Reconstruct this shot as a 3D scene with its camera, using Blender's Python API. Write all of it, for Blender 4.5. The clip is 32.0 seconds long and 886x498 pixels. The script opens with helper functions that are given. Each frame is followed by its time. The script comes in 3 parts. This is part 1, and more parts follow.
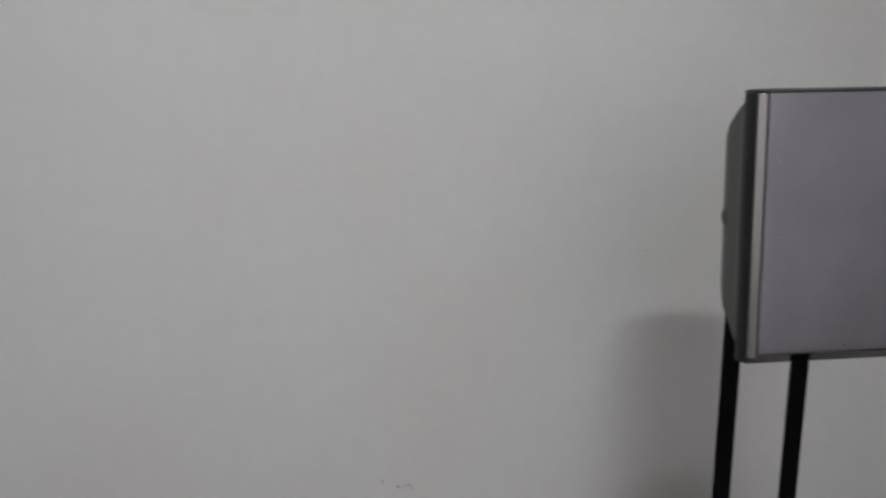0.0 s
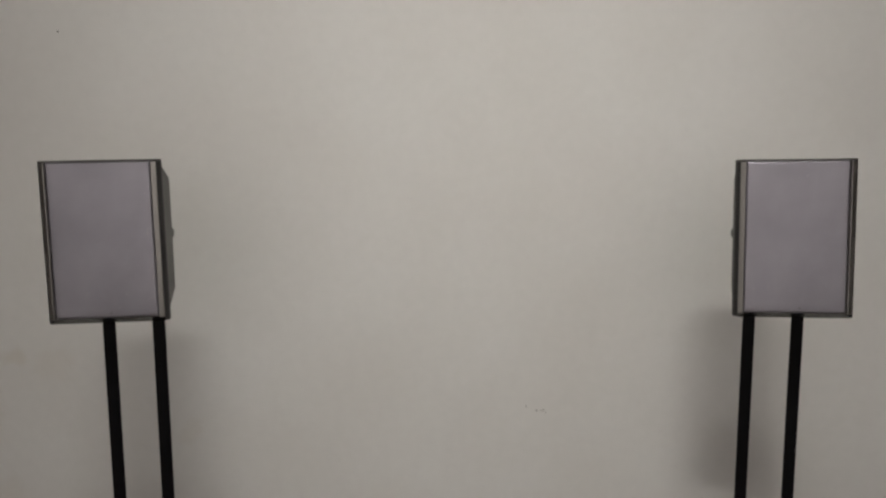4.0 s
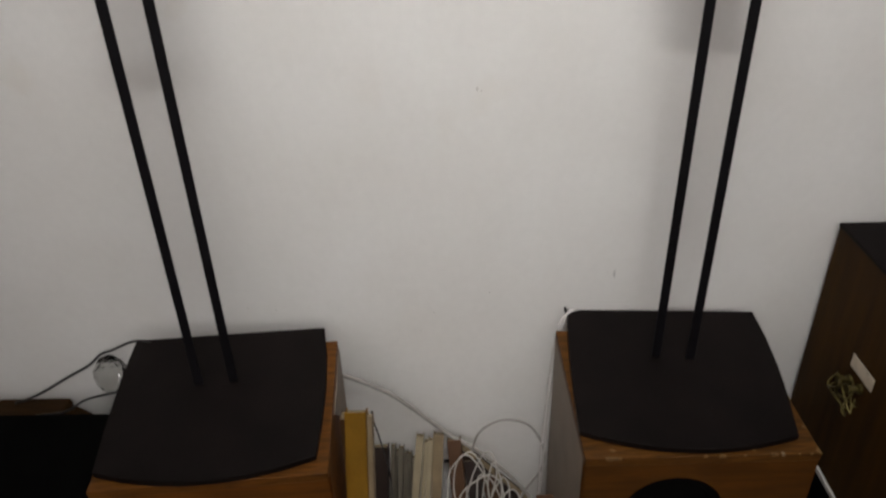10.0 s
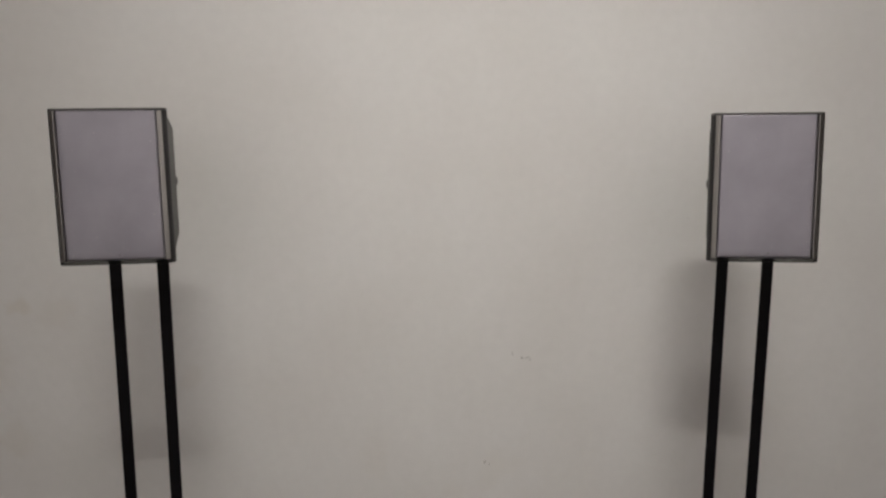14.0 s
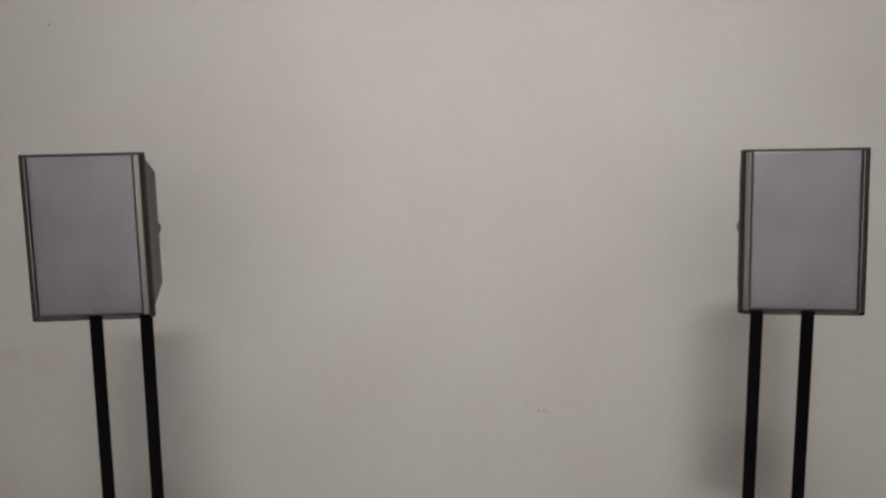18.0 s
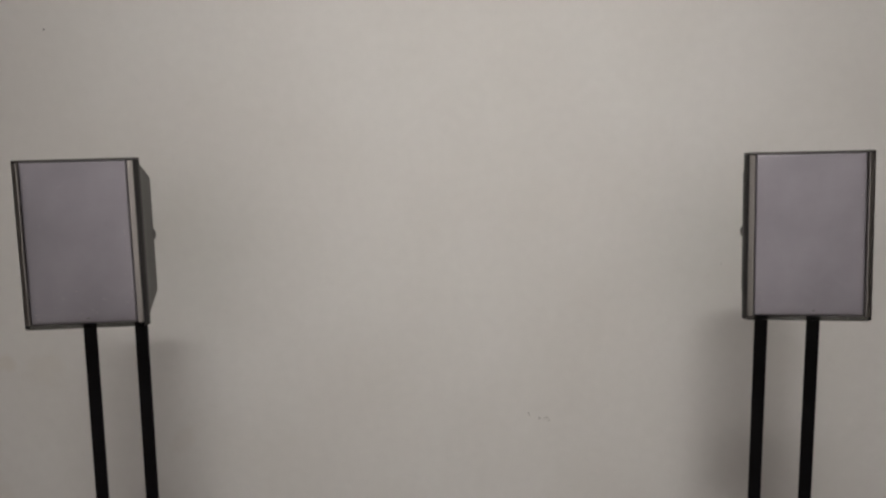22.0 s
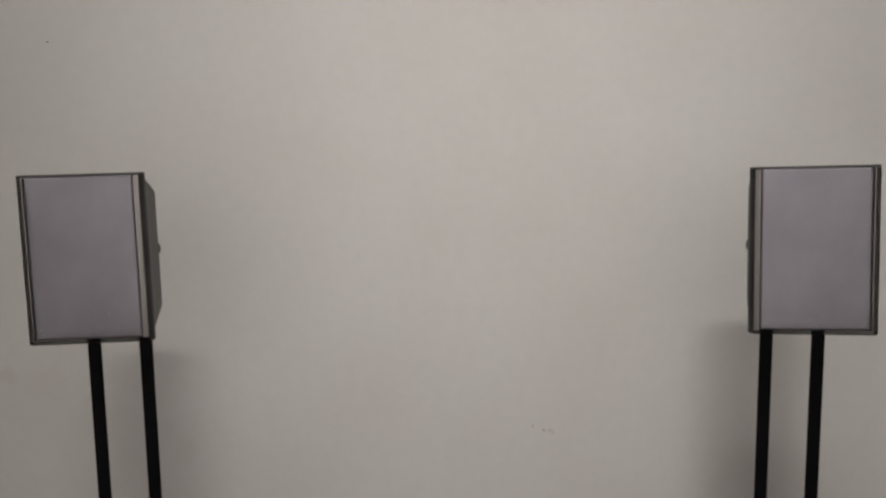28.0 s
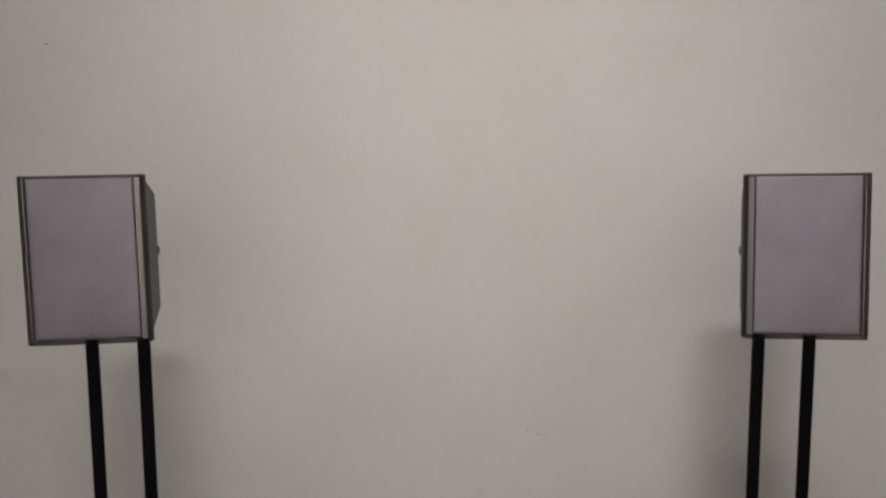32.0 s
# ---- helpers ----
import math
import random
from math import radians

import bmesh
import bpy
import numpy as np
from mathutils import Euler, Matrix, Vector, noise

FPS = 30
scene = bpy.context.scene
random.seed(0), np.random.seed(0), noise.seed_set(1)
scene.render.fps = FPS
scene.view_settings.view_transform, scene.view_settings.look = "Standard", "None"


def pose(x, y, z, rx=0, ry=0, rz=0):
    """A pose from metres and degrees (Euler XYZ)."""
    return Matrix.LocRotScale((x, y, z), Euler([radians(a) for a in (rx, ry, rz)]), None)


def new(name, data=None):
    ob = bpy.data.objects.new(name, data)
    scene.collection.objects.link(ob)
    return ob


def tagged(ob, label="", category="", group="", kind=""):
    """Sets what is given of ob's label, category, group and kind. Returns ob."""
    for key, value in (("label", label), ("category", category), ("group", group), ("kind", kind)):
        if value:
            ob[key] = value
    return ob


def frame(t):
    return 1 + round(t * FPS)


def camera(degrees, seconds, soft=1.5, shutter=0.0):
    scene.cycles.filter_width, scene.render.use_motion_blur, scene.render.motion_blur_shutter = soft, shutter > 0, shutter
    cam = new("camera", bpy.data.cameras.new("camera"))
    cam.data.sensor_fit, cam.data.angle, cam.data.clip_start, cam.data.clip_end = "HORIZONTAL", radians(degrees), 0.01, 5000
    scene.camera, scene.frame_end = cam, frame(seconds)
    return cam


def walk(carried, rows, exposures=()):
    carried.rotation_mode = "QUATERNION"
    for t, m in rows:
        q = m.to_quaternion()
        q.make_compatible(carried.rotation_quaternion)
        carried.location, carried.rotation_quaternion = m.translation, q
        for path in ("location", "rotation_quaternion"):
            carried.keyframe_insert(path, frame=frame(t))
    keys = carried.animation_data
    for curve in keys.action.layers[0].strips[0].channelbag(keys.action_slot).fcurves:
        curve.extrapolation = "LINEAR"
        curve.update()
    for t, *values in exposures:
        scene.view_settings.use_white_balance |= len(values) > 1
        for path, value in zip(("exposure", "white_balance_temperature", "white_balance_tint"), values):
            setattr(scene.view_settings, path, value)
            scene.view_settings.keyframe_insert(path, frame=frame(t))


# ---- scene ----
cam = camera(61.99, 32.0, soft=2.4, shutter=0.5)
# seconds, x, y, z in metres, pitch, yaw, roll in degrees
ROWS = [
    (0.0, 0.035, -0.724, 1.554, -11.84, -12.10, -0.48),
    (0.3, 0.062, -0.710, 1.561, -13.26, -14.50, -0.83),
    (0.5, 0.076, -0.710, 1.560, -13.47, -15.69, -0.80),
    (1.0, 0.097, -0.714, 1.552, -13.32, -16.44, -0.67),
    (1.5, 0.086, -0.713, 1.553, -13.60, -16.29, -0.44),
    (2.0, 0.060, -0.799, 1.571, -12.63, -12.38, -1.09),
    (2.5, 0.042, -0.958, 1.588, -12.42, -6.28, -1.44),
    (3.0, 0.031, -1.124, 1.568, -9.43, -0.61, -0.51),
    (3.3, 0.010, -1.166, 1.569, -8.66, -0.03, -0.45),
    (3.5, -0.003, -1.194, 1.569, -8.17, 0.33, -0.39),
    (5.5, 0.016, -1.176, 1.536, -6.66, 1.34, -0.09),
    (6.0, 0.006, -1.184, 1.543, -7.37, 1.81, 0.11),
    (6.5, 0.015, -1.190, 1.531, -8.96, 1.78, 0.04),
    (6.7, 0.012, -1.192, 1.541, -11.50, 1.80, -0.07),
    (7.0, 0.010, -1.199, 1.529, -13.41, 1.64, -0.07),
    (7.2, 0.020, -1.199, 1.526, -16.06, 2.38, -0.33),
    (7.5, 0.019, -1.196, 1.519, -19.86, 2.49, -0.42),
    (8.0, 0.010, -1.208, 1.484, -23.64, 1.95, -0.44),
    (8.5, 0.009, -1.219, 1.467, -26.26, 1.61, -0.31),
    (9.0, 0.028, -1.229, 1.416, -30.79, 2.17, -1.52),
    (9.5, 0.029, -1.258, 1.370, -32.49, 1.46, -1.88),
    (10.0, 0.035, -1.296, 1.384, -30.90, 1.37, -1.79),
    (10.4, 0.037, -1.336, 1.406, -26.23, 1.97, -1.53),
    (10.7, 0.042, -1.354, 1.452, -21.52, 2.62, -0.34),
    (11.0, 0.049, -1.380, 1.464, -18.85, 2.95, -0.84),
    (11.3, 0.028, -1.379, 1.496, -16.58, 1.70, -1.24),
    (11.5, 0.014, -1.379, 1.518, -17.25, 0.66, -0.55),
    (12.0, -0.046, -1.371, 1.504, -13.99, -2.47, -0.40),
    (12.4, -0.056, -1.354, 1.499, -11.05, -2.31, -0.37),
    (12.5, -0.059, -1.350, 1.498, -10.60, -2.73, -0.37),
    (13.0, -0.057, -1.314, 1.525, -10.70, -2.60, -0.97),
    (13.5, -0.034, -1.274, 1.525, -9.72, -1.09, 0.28),
    (14.0, -0.010, -1.250, 1.530, -8.98, -0.43, 0.09),
    (14.5, 0.023, -1.225, 1.533, -8.95, 1.64, -0.32),
    (15.0, 0.031, -1.199, 1.543, -8.58, 2.93, -0.69),
    (15.5, 0.029, -1.182, 1.549, -8.09, 2.51, -0.39),
    (17.5, 0.028, -1.159, 1.557, -7.44, 2.47, -0.64),
    (18.0, 0.032, -1.159, 1.557, -7.51, 2.27, -0.59),
    (18.5, 0.027, -1.156, 1.558, -7.56, 2.21, -0.51),
    (19.0, 0.029, -1.150, 1.555, -7.47, 2.24, -0.58),
    (19.5, 0.024, -1.149, 1.555, -7.30, 2.19, -0.67),
    (20.0, 0.027, -1.152, 1.555, -7.15, 1.99, -0.52),
    (20.5, 0.030, -1.154, 1.557, -7.16, 2.33, -0.68),
    (21.0, 0.032, -1.150, 1.558, -7.37, 2.15, -0.86),
    (21.5, 0.030, -1.147, 1.554, -7.24, 2.10, -0.82),
    (22.0, 0.034, -1.145, 1.555, -7.06, 2.35, -0.80),
    (22.5, 0.032, -1.147, 1.558, -6.89, 2.37, -0.82),
    (23.0, 0.032, -1.149, 1.561, -6.81, 2.29, -0.79),
    (23.5, 0.028, -1.149, 1.561, -6.79, 2.27, -0.65),
    (24.0, 0.027, -1.147, 1.559, -6.74, 2.18, -0.59),
    (24.5, 0.025, -1.146, 1.561, -6.62, 2.03, -0.75),
    (25.0, 0.027, -1.146, 1.561, -6.70, 1.92, -0.62),
    (25.5, 0.025, -1.148, 1.561, -6.51, 1.92, -0.67),
    (27.5, 0.021, -1.147, 1.561, -6.19, 2.06, -0.76),
    (28.0, 0.023, -1.143, 1.566, -6.66, 2.10, -0.82),
    (28.5, 0.016, -1.142, 1.560, -6.32, 1.89, -0.76),
    (29.0, 0.019, -1.141, 1.560, -6.35, 1.61, -0.75),
    (29.5, 0.019, -1.143, 1.560, -6.09, 1.70, -0.82),
    (30.0, 0.016, -1.145, 1.563, -6.36, 1.55, -0.69),
    (30.5, 0.017, -1.148, 1.564, -6.25, 1.78, -0.64),
    (31.0, 0.011, -1.153, 1.563, -6.31, 1.61, -0.46),
    (31.5, 0.014, -1.155, 1.560, -6.03, 1.31, -0.42),
    (32.0, 0.013, -1.153, 1.564, -6.18, 1.29, -0.34),
]
# seconds, stops, kelvin, tint
EXPOSURES = [
    (0.0, -0.38, 6130, 13), (1.0, -0.27, 6130, 13), (1.5, -0.27, 6130, 13), (2.0, -0.47, 6130, 13), (2.5, -0.54, 6400, 11), (3.0, -0.52, 6760, 12), (3.5, -0.25, 6760, 12), (6.0, -0.17, 6760, 12), (7.0, -0.11, 6760, 12),
    (8.0, 0.11, 6760, 12), (9.0, 0.50, 6640, 12), (9.5, 0.62, 6560, 12), (10.0, 0.66, 6490, 12), (11.0, 0.28, 6500, 13), (12.0, 0.10, 6580, 13),
    (13.0, 0.01, 6710, 14), (15.0, -0.15, 6740, 14), (19.0, -0.20, 6740, 14), (32.0, -0.22, 6740, 14),
]
walk(cam, [(t, pose(x, y, z, 90 + p, 0, w) @ pose(0, 0, 0, 0, 0, r)) for t, x, y, z, p, w, r in ROWS], EXPOSURES)

# ---- light ----
world = bpy.data.worlds.new("world")
scene.world = world
world.use_nodes = True
world.node_tree.nodes["Background"].inputs[0].default_value = (0.9, 0.95, 1.0, 1)
world.node_tree.nodes["Background"].inputs[1].default_value = 0.05


def lamp(name, kind, energy, color, m, **more):
    data = bpy.data.lights.new(name, kind)
    data.energy, data.color = energy, color
    if kind == "AREA":
        data.shape, data.size, data.size_y = more["shape"], more["size"], more["size_y"]
    else:
        data.shadow_soft_size = more["radius"]
    ob = new(name, data)
    ob.matrix_world = m
    return ob


FLOOR, CEILING = -0.155, 3.72
WARM = (1.0, 0.965, 0.915)
KEY_AT = (0.33, -2.15, CEILING - 0.16)
key_lamp = lamp("bulb_light", "POINT", 6.0, (0.90, 1.0, 0.945), pose(*KEY_AT), radius=0.13)
# fill tubes added unseen, in two ceiling rows, tipped to brighten the wall's middle
FILL_TUBES = (((0.05, -1.12, CEILING - 0.09), 1.5, 26), ((0.06, -2.02, CEILING - 0.09), 2.0, 43))
FILL_WHITE = (0.975, 0.975, 0.945)
for at, watts, tip in FILL_TUBES:
    lamp("fill_light", "AREA", watts, FILL_WHITE, pose(*at, tip, 0, 0), shape="RECTANGLE", size=0.75, size_y=0.05).data.spread = radians(46)
# warm fill added in an unseen window's opening, behind the camera
WIN, SOUTH = (-2.0, 2.1, 1.0, 2.85), -3.2
lamp("window_fill", "AREA", 11, (1.0, 0.865, 0.80), pose((WIN[0] + WIN[1]) / 2, SOUTH + 0.01, (WIN[2] + WIN[3]) / 2, 90, 0, 0), shape="RECTANGLE", size=WIN[1] - WIN[0] - 0.1, size_y=WIN[3] - WIN[2] - 0.1)


# ---- materials ----
def material(name, color, rough=0.6, metal=0.0, vary=0.12, scale=8.0, fine=90.0, bump=0.1, depth=0.002, stretch=(1, 1, 1), tint=None, spec=0.5, coords="Object"):
    """A surface with broad stains, fine grain and relief."""
    mat = bpy.data.materials.new(name)
    mat.use_nodes = True
    nt = mat.node_tree
    bsdf = nt.nodes["Principled BSDF"]
    bsdf.inputs["Metallic"].default_value = metal
    bsdf.inputs["Specular IOR Level"].default_value = spec
    tc = nt.nodes.new("ShaderNodeTexCoord")
    mp = nt.nodes.new("ShaderNodeMapping")
    mp.inputs["Scale"].default_value = stretch
    nt.links.new(tc.outputs[coords], mp.inputs["Vector"])
    broad = nt.nodes.new("ShaderNodeTexNoise")
    broad.inputs["Scale"].default_value, broad.inputs["Detail"].default_value = scale, 5
    grain = nt.nodes.new("ShaderNodeTexNoise")
    grain.inputs["Scale"].default_value, grain.inputs["Detail"].default_value = fine, 4
    nt.links.new(mp.outputs[0], broad.inputs["Vector"])
    nt.links.new(mp.outputs[0], grain.inputs["Vector"])
    ramp = nt.nodes.new("ShaderNodeValToRGB")
    low = tint if tint else tuple(c * (1 - 2 * vary) for c in color)
    high = tuple(min(1, c * (1 + vary)) for c in color)
    ramp.color_ramp.elements[0].position, ramp.color_ramp.elements[1].position = 0.3, 0.68
    ramp.color_ramp.elements[0].color, ramp.color_ramp.elements[1].color = (*low, 1), (*high, 1)
    nt.links.new(broad.outputs["Fac"], ramp.inputs["Fac"])
    mix = nt.nodes.new("ShaderNodeMix")
    mix.data_type, mix.blend_type = "RGBA", "MULTIPLY"
    mix.inputs["Factor"].default_value = min(1.0, vary * 3)
    nt.links.new(ramp.outputs["Color"], mix.inputs["A"])
    soft = nt.nodes.new("ShaderNodeMapRange")
    soft.inputs["From Min"].default_value, soft.inputs["From Max"].default_value = 0.25, 0.75
    soft.inputs["To Min"].default_value, soft.inputs["To Max"].default_value = 0.7, 1.15
    nt.links.new(grain.outputs["Fac"], soft.inputs["Value"])
    nt.links.new(soft.outputs["Result"], mix.inputs["B"])
    nt.links.new(mix.outputs["Result"], bsdf.inputs["Base Color"])
    rr = nt.nodes.new("ShaderNodeMapRange")
    rr.inputs["To Min"].default_value, rr.inputs["To Max"].default_value = max(0.02, rough - 0.1), min(1, rough + 0.1)
    nt.links.new(grain.outputs["Fac"], rr.inputs["Value"])
    nt.links.new(rr.outputs["Result"], bsdf.inputs["Roughness"])
    if bump:
        bp = nt.nodes.new("ShaderNodeBump")
        bp.inputs["Strength"].default_value, bp.inputs["Distance"].default_value = bump, depth
        nt.links.new(grain.outputs["Fac"], bp.inputs["Height"])
        nt.links.new(bp.outputs["Normal"], bsdf.inputs["Normal"])
    return mat


def clear(name, color, rough=0.02, ior=1.45):
    mat = bpy.data.materials.new(name)
    mat.use_nodes = True
    b = mat.node_tree.nodes["Principled BSDF"]
    b.inputs["Base Color"].default_value = (*color, 1)
    b.inputs["Roughness"].default_value, b.inputs["IOR"].default_value, b.inputs["Transmission Weight"].default_value = rough, ior, 1.0
    return mat


def smoked(name, color, gloss=0.06):
    """Thin tinted plastic, seen through without bending."""
    mat = bpy.data.materials.new(name)
    mat.use_nodes = True
    nt = mat.node_tree
    nt.nodes.remove(nt.nodes["Principled BSDF"])
    tr, gl, mx = nt.nodes.new("ShaderNodeBsdfTransparent"), nt.nodes.new("ShaderNodeBsdfPrincipled"), nt.nodes.new("ShaderNodeMixShader")
    tr.inputs["Color"].default_value = (*color, 1)
    gl.inputs["Base Color"].default_value, gl.inputs["Roughness"].default_value = (0.05, 0.05, 0.05, 1), 0.3
    mx.inputs[0].default_value = gloss
    nt.links.new(tr.outputs[0], mx.inputs[1])
    nt.links.new(gl.outputs[0], mx.inputs[2])
    nt.links.new(mx.outputs[0], nt.nodes["Material Output"].inputs["Surface"])
    return mat


def glowing(name, color, strength):
    mat = bpy.data.materials.new(name)
    mat.use_nodes = True
    b = mat.node_tree.nodes["Principled BSDF"]
    b.inputs["Emission Color"].default_value, b.inputs["Emission Strength"].default_value = (*color, 1), strength
    return mat


M = {
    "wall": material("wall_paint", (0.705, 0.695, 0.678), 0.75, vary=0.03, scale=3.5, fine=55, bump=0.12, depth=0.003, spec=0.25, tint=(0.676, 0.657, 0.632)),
    "room": material("room_paint", (0.68, 0.655, 0.61), 0.8, vary=0.04, scale=2, fine=40, bump=0.1),
    "ceiling": material("ceiling_paint", (0.75, 0.74, 0.71), 0.85, vary=0.03, scale=2, fine=40, bump=0.1),
    "floor": material("floor_stone", (0.30, 0.25, 0.21), 0.45, vary=0.15, scale=6, fine=120, bump=0.05),
    "grille": material("grille_paint", (0.312, 0.297, 0.330), 0.40, metal=0.6, vary=0.05, scale=16, fine=1400, bump=0.45, depth=0.0004, tint=(0.268, 0.254, 0.286)),
    "alu": material("brushed_aluminium", (0.40, 0.385, 0.365), 0.34, metal=1.0, vary=0.06, scale=20, fine=500, bump=0.05, depth=0.0003, stretch=(6, 6, 0.3)),
    "body": material("grey_plastic", (0.10, 0.098, 0.092), 0.5, vary=0.06, scale=20, fine=700, bump=0.2, depth=0.0003),
    "frame": material("dark_frame_plastic", (0.017, 0.0155, 0.0155), 0.5, vary=0.06, scale=20, fine=700, bump=0.15, depth=0.0003),
    "side": material("dimming_side_wall", (0.15, 0.138, 0.128), 0.8, vary=0.06, scale=2, fine=40, bump=0.1),
    "groove": material("groove_black", (0.012, 0.012, 0.012), 0.6, vary=0.05),
    "smoke": smoked("smoked_plastic", (0.42, 0.42, 0.41)),
    "black": material("black_powder_coat", (0.0045, 0.004, 0.005), 0.5, vary=0.1, scale=30, fine=900, bump=0.15, depth=0.0003, spec=0.12),
    "plate": material("black_board", (0.0060, 0.0040, 0.0036), 0.6, vary=0.20, scale=12, fine=300, bump=0.25, depth=0.0004, spec=0.08),
    "wood": material("orange_veneer", (0.114, 0.037, 0.0038), 0.6, vary=0.20, scale=6, fine=60, bump=0.12, depth=0.0006, stretch=(1.2, 9, 9), spec=0.15),
    "brown_wood": material("brown_veneer", (0.076, 0.026, 0.0024), 0.6, vary=0.20, scale=6, fine=60, bump=0.12, depth=0.0006, stretch=(1.2, 9, 9), spec=0.15),
    "brown_top": material("worn_brown_veneer", (0.094, 0.036, 0.005), 0.6, vary=0.26, scale=16, fine=90, bump=0.2, depth=0.0006, stretch=(1.2, 9, 9), spec=0.15),
    "wood_top": material("worn_veneer", (0.112, 0.040, 0.005), 0.6, vary=0.24, scale=16, fine=90, bump=0.15, depth=0.0006, stretch=(1.2, 9, 9), spec=0.15),
    "pale": material("pale_side_board", (0.20, 0.155, 0.118), 0.65, vary=0.12, scale=6, fine=80, bump=0.12, depth=0.0006, stretch=(6, 1, 1)),
    "teak": material("dark_teak", (0.046, 0.0190, 0.0013), 0.7, vary=0.20, scale=4, fine=50, bump=0.1, depth=0.0005, stretch=(8, 8, 1), spec=0.15),
    "walnut": material("dark_walnut", (0.030, 0.0135, 0.003), 0.7, vary=0.2, scale=9, fine=60, bump=0.12, depth=0.0005, stretch=(1, 8, 8), spec=0.12),
    "cone": material("woofer_cone", (0.002, 0.002, 0.002), 0.85, vary=0.2, scale=20, fine=200, bump=0.2, spec=0.03),
    "rubber": material("rubber", (0.003, 0.003, 0.003), 0.7, vary=0.1, scale=20, fine=200, spec=0.06),
    "dark": material("dark_cloth", (0.0018, 0.0017, 0.0016), 0.9, vary=0.2, scale=20, fine=600, bump=0.3, spec=0.03),
    "brass": material("aged_brass", (0.17, 0.135, 0.05), 0.5, metal=1.0, vary=0.15, scale=60, fine=400),
    "paper": material("old_paper", (0.55, 0.47, 0.36), 0.85, vary=0.1, scale=30, fine=200),
    "white_cable": material("white_cable", (0.50, 0.475, 0.43), 0.5, vary=0.06, scale=30, fine=200),
    "grey_cable": material("grey_cable", (0.33, 0.31, 0.285), 0.5, vary=0.08, scale=30, fine=200),
    "black_cable": material("black_cable", (0.015, 0.015, 0.014), 0.5, vary=0.1, scale=30, fine=200),
    "glass": clear("clear_glass", (1, 1, 1)),
    "cut_glass": clear("cut_glass", (0.90, 0.91, 0.89), 0.02, 1.22),
    "yellow": material("yellow_cover", (0.20, 0.100, 0.009), 0.7, vary=0.12, scale=12, fine=150, spec=0.12),
    "brown": material("brown_cover", (0.075, 0.029, 0.006), 0.6, vary=0.15, scale=12, fine=150),
    "maroon": material("dark_maroon_cover", (0.020, 0.009, 0.005), 0.6, vary=0.15, scale=12, fine=150),
    "grey": material("grey_cover", (0.115, 0.098, 0.07), 0.65, vary=0.15, scale=18, fine=150),
    "cream": material("cream_cover", (0.33, 0.275, 0.18), 0.7, vary=0.1, scale=18, fine=150),
    "beige": material("beige_cover", (0.20, 0.145, 0.08), 0.7, vary=0.15, scale=18, fine=150),
    "pages": material("page_edges", (0.26, 0.20, 0.12), 0.9, vary=0.2, scale=10, fine=30, stretch=(400, 1, 1)),
    "chipped": material("bare_chipboard", (0.17, 0.088, 0.022), 0.8, vary=0.25, scale=60, fine=300, bump=0.4),
    "mark": material("wall_grime", (0.42, 0.40, 0.38), 0.9, vary=0.2),
    "faint": material("faint_wall_grime", (0.57, 0.545, 0.515), 0.9, vary=0.1),
    "trim": material("white_trim", (0.62, 0.60, 0.56), 0.5, vary=0.08, scale=12, fine=100),
    "leaf": material("green_leaf", (0.055, 0.075, 0.014), 0.5, vary=0.2, scale=30, fine=200),
    "china": material("white_china", (0.7, 0.66, 0.64), 0.25, vary=0.04),
    "chrome": material("chrome", (0.6, 0.6, 0.6), 0.2, metal=1.0, vary=0.03),
    "fill_glow": glowing("fill_glow", FILL_WHITE, 8.0),
    # glow added behind the unseen window, for the rails to mirror
    "window_glow": glowing("window_glow", (0.96, 0.98, 1.0), 0.6),
    "bulb_glow": glowing("bulb_glow", WARM, 12.0),
}


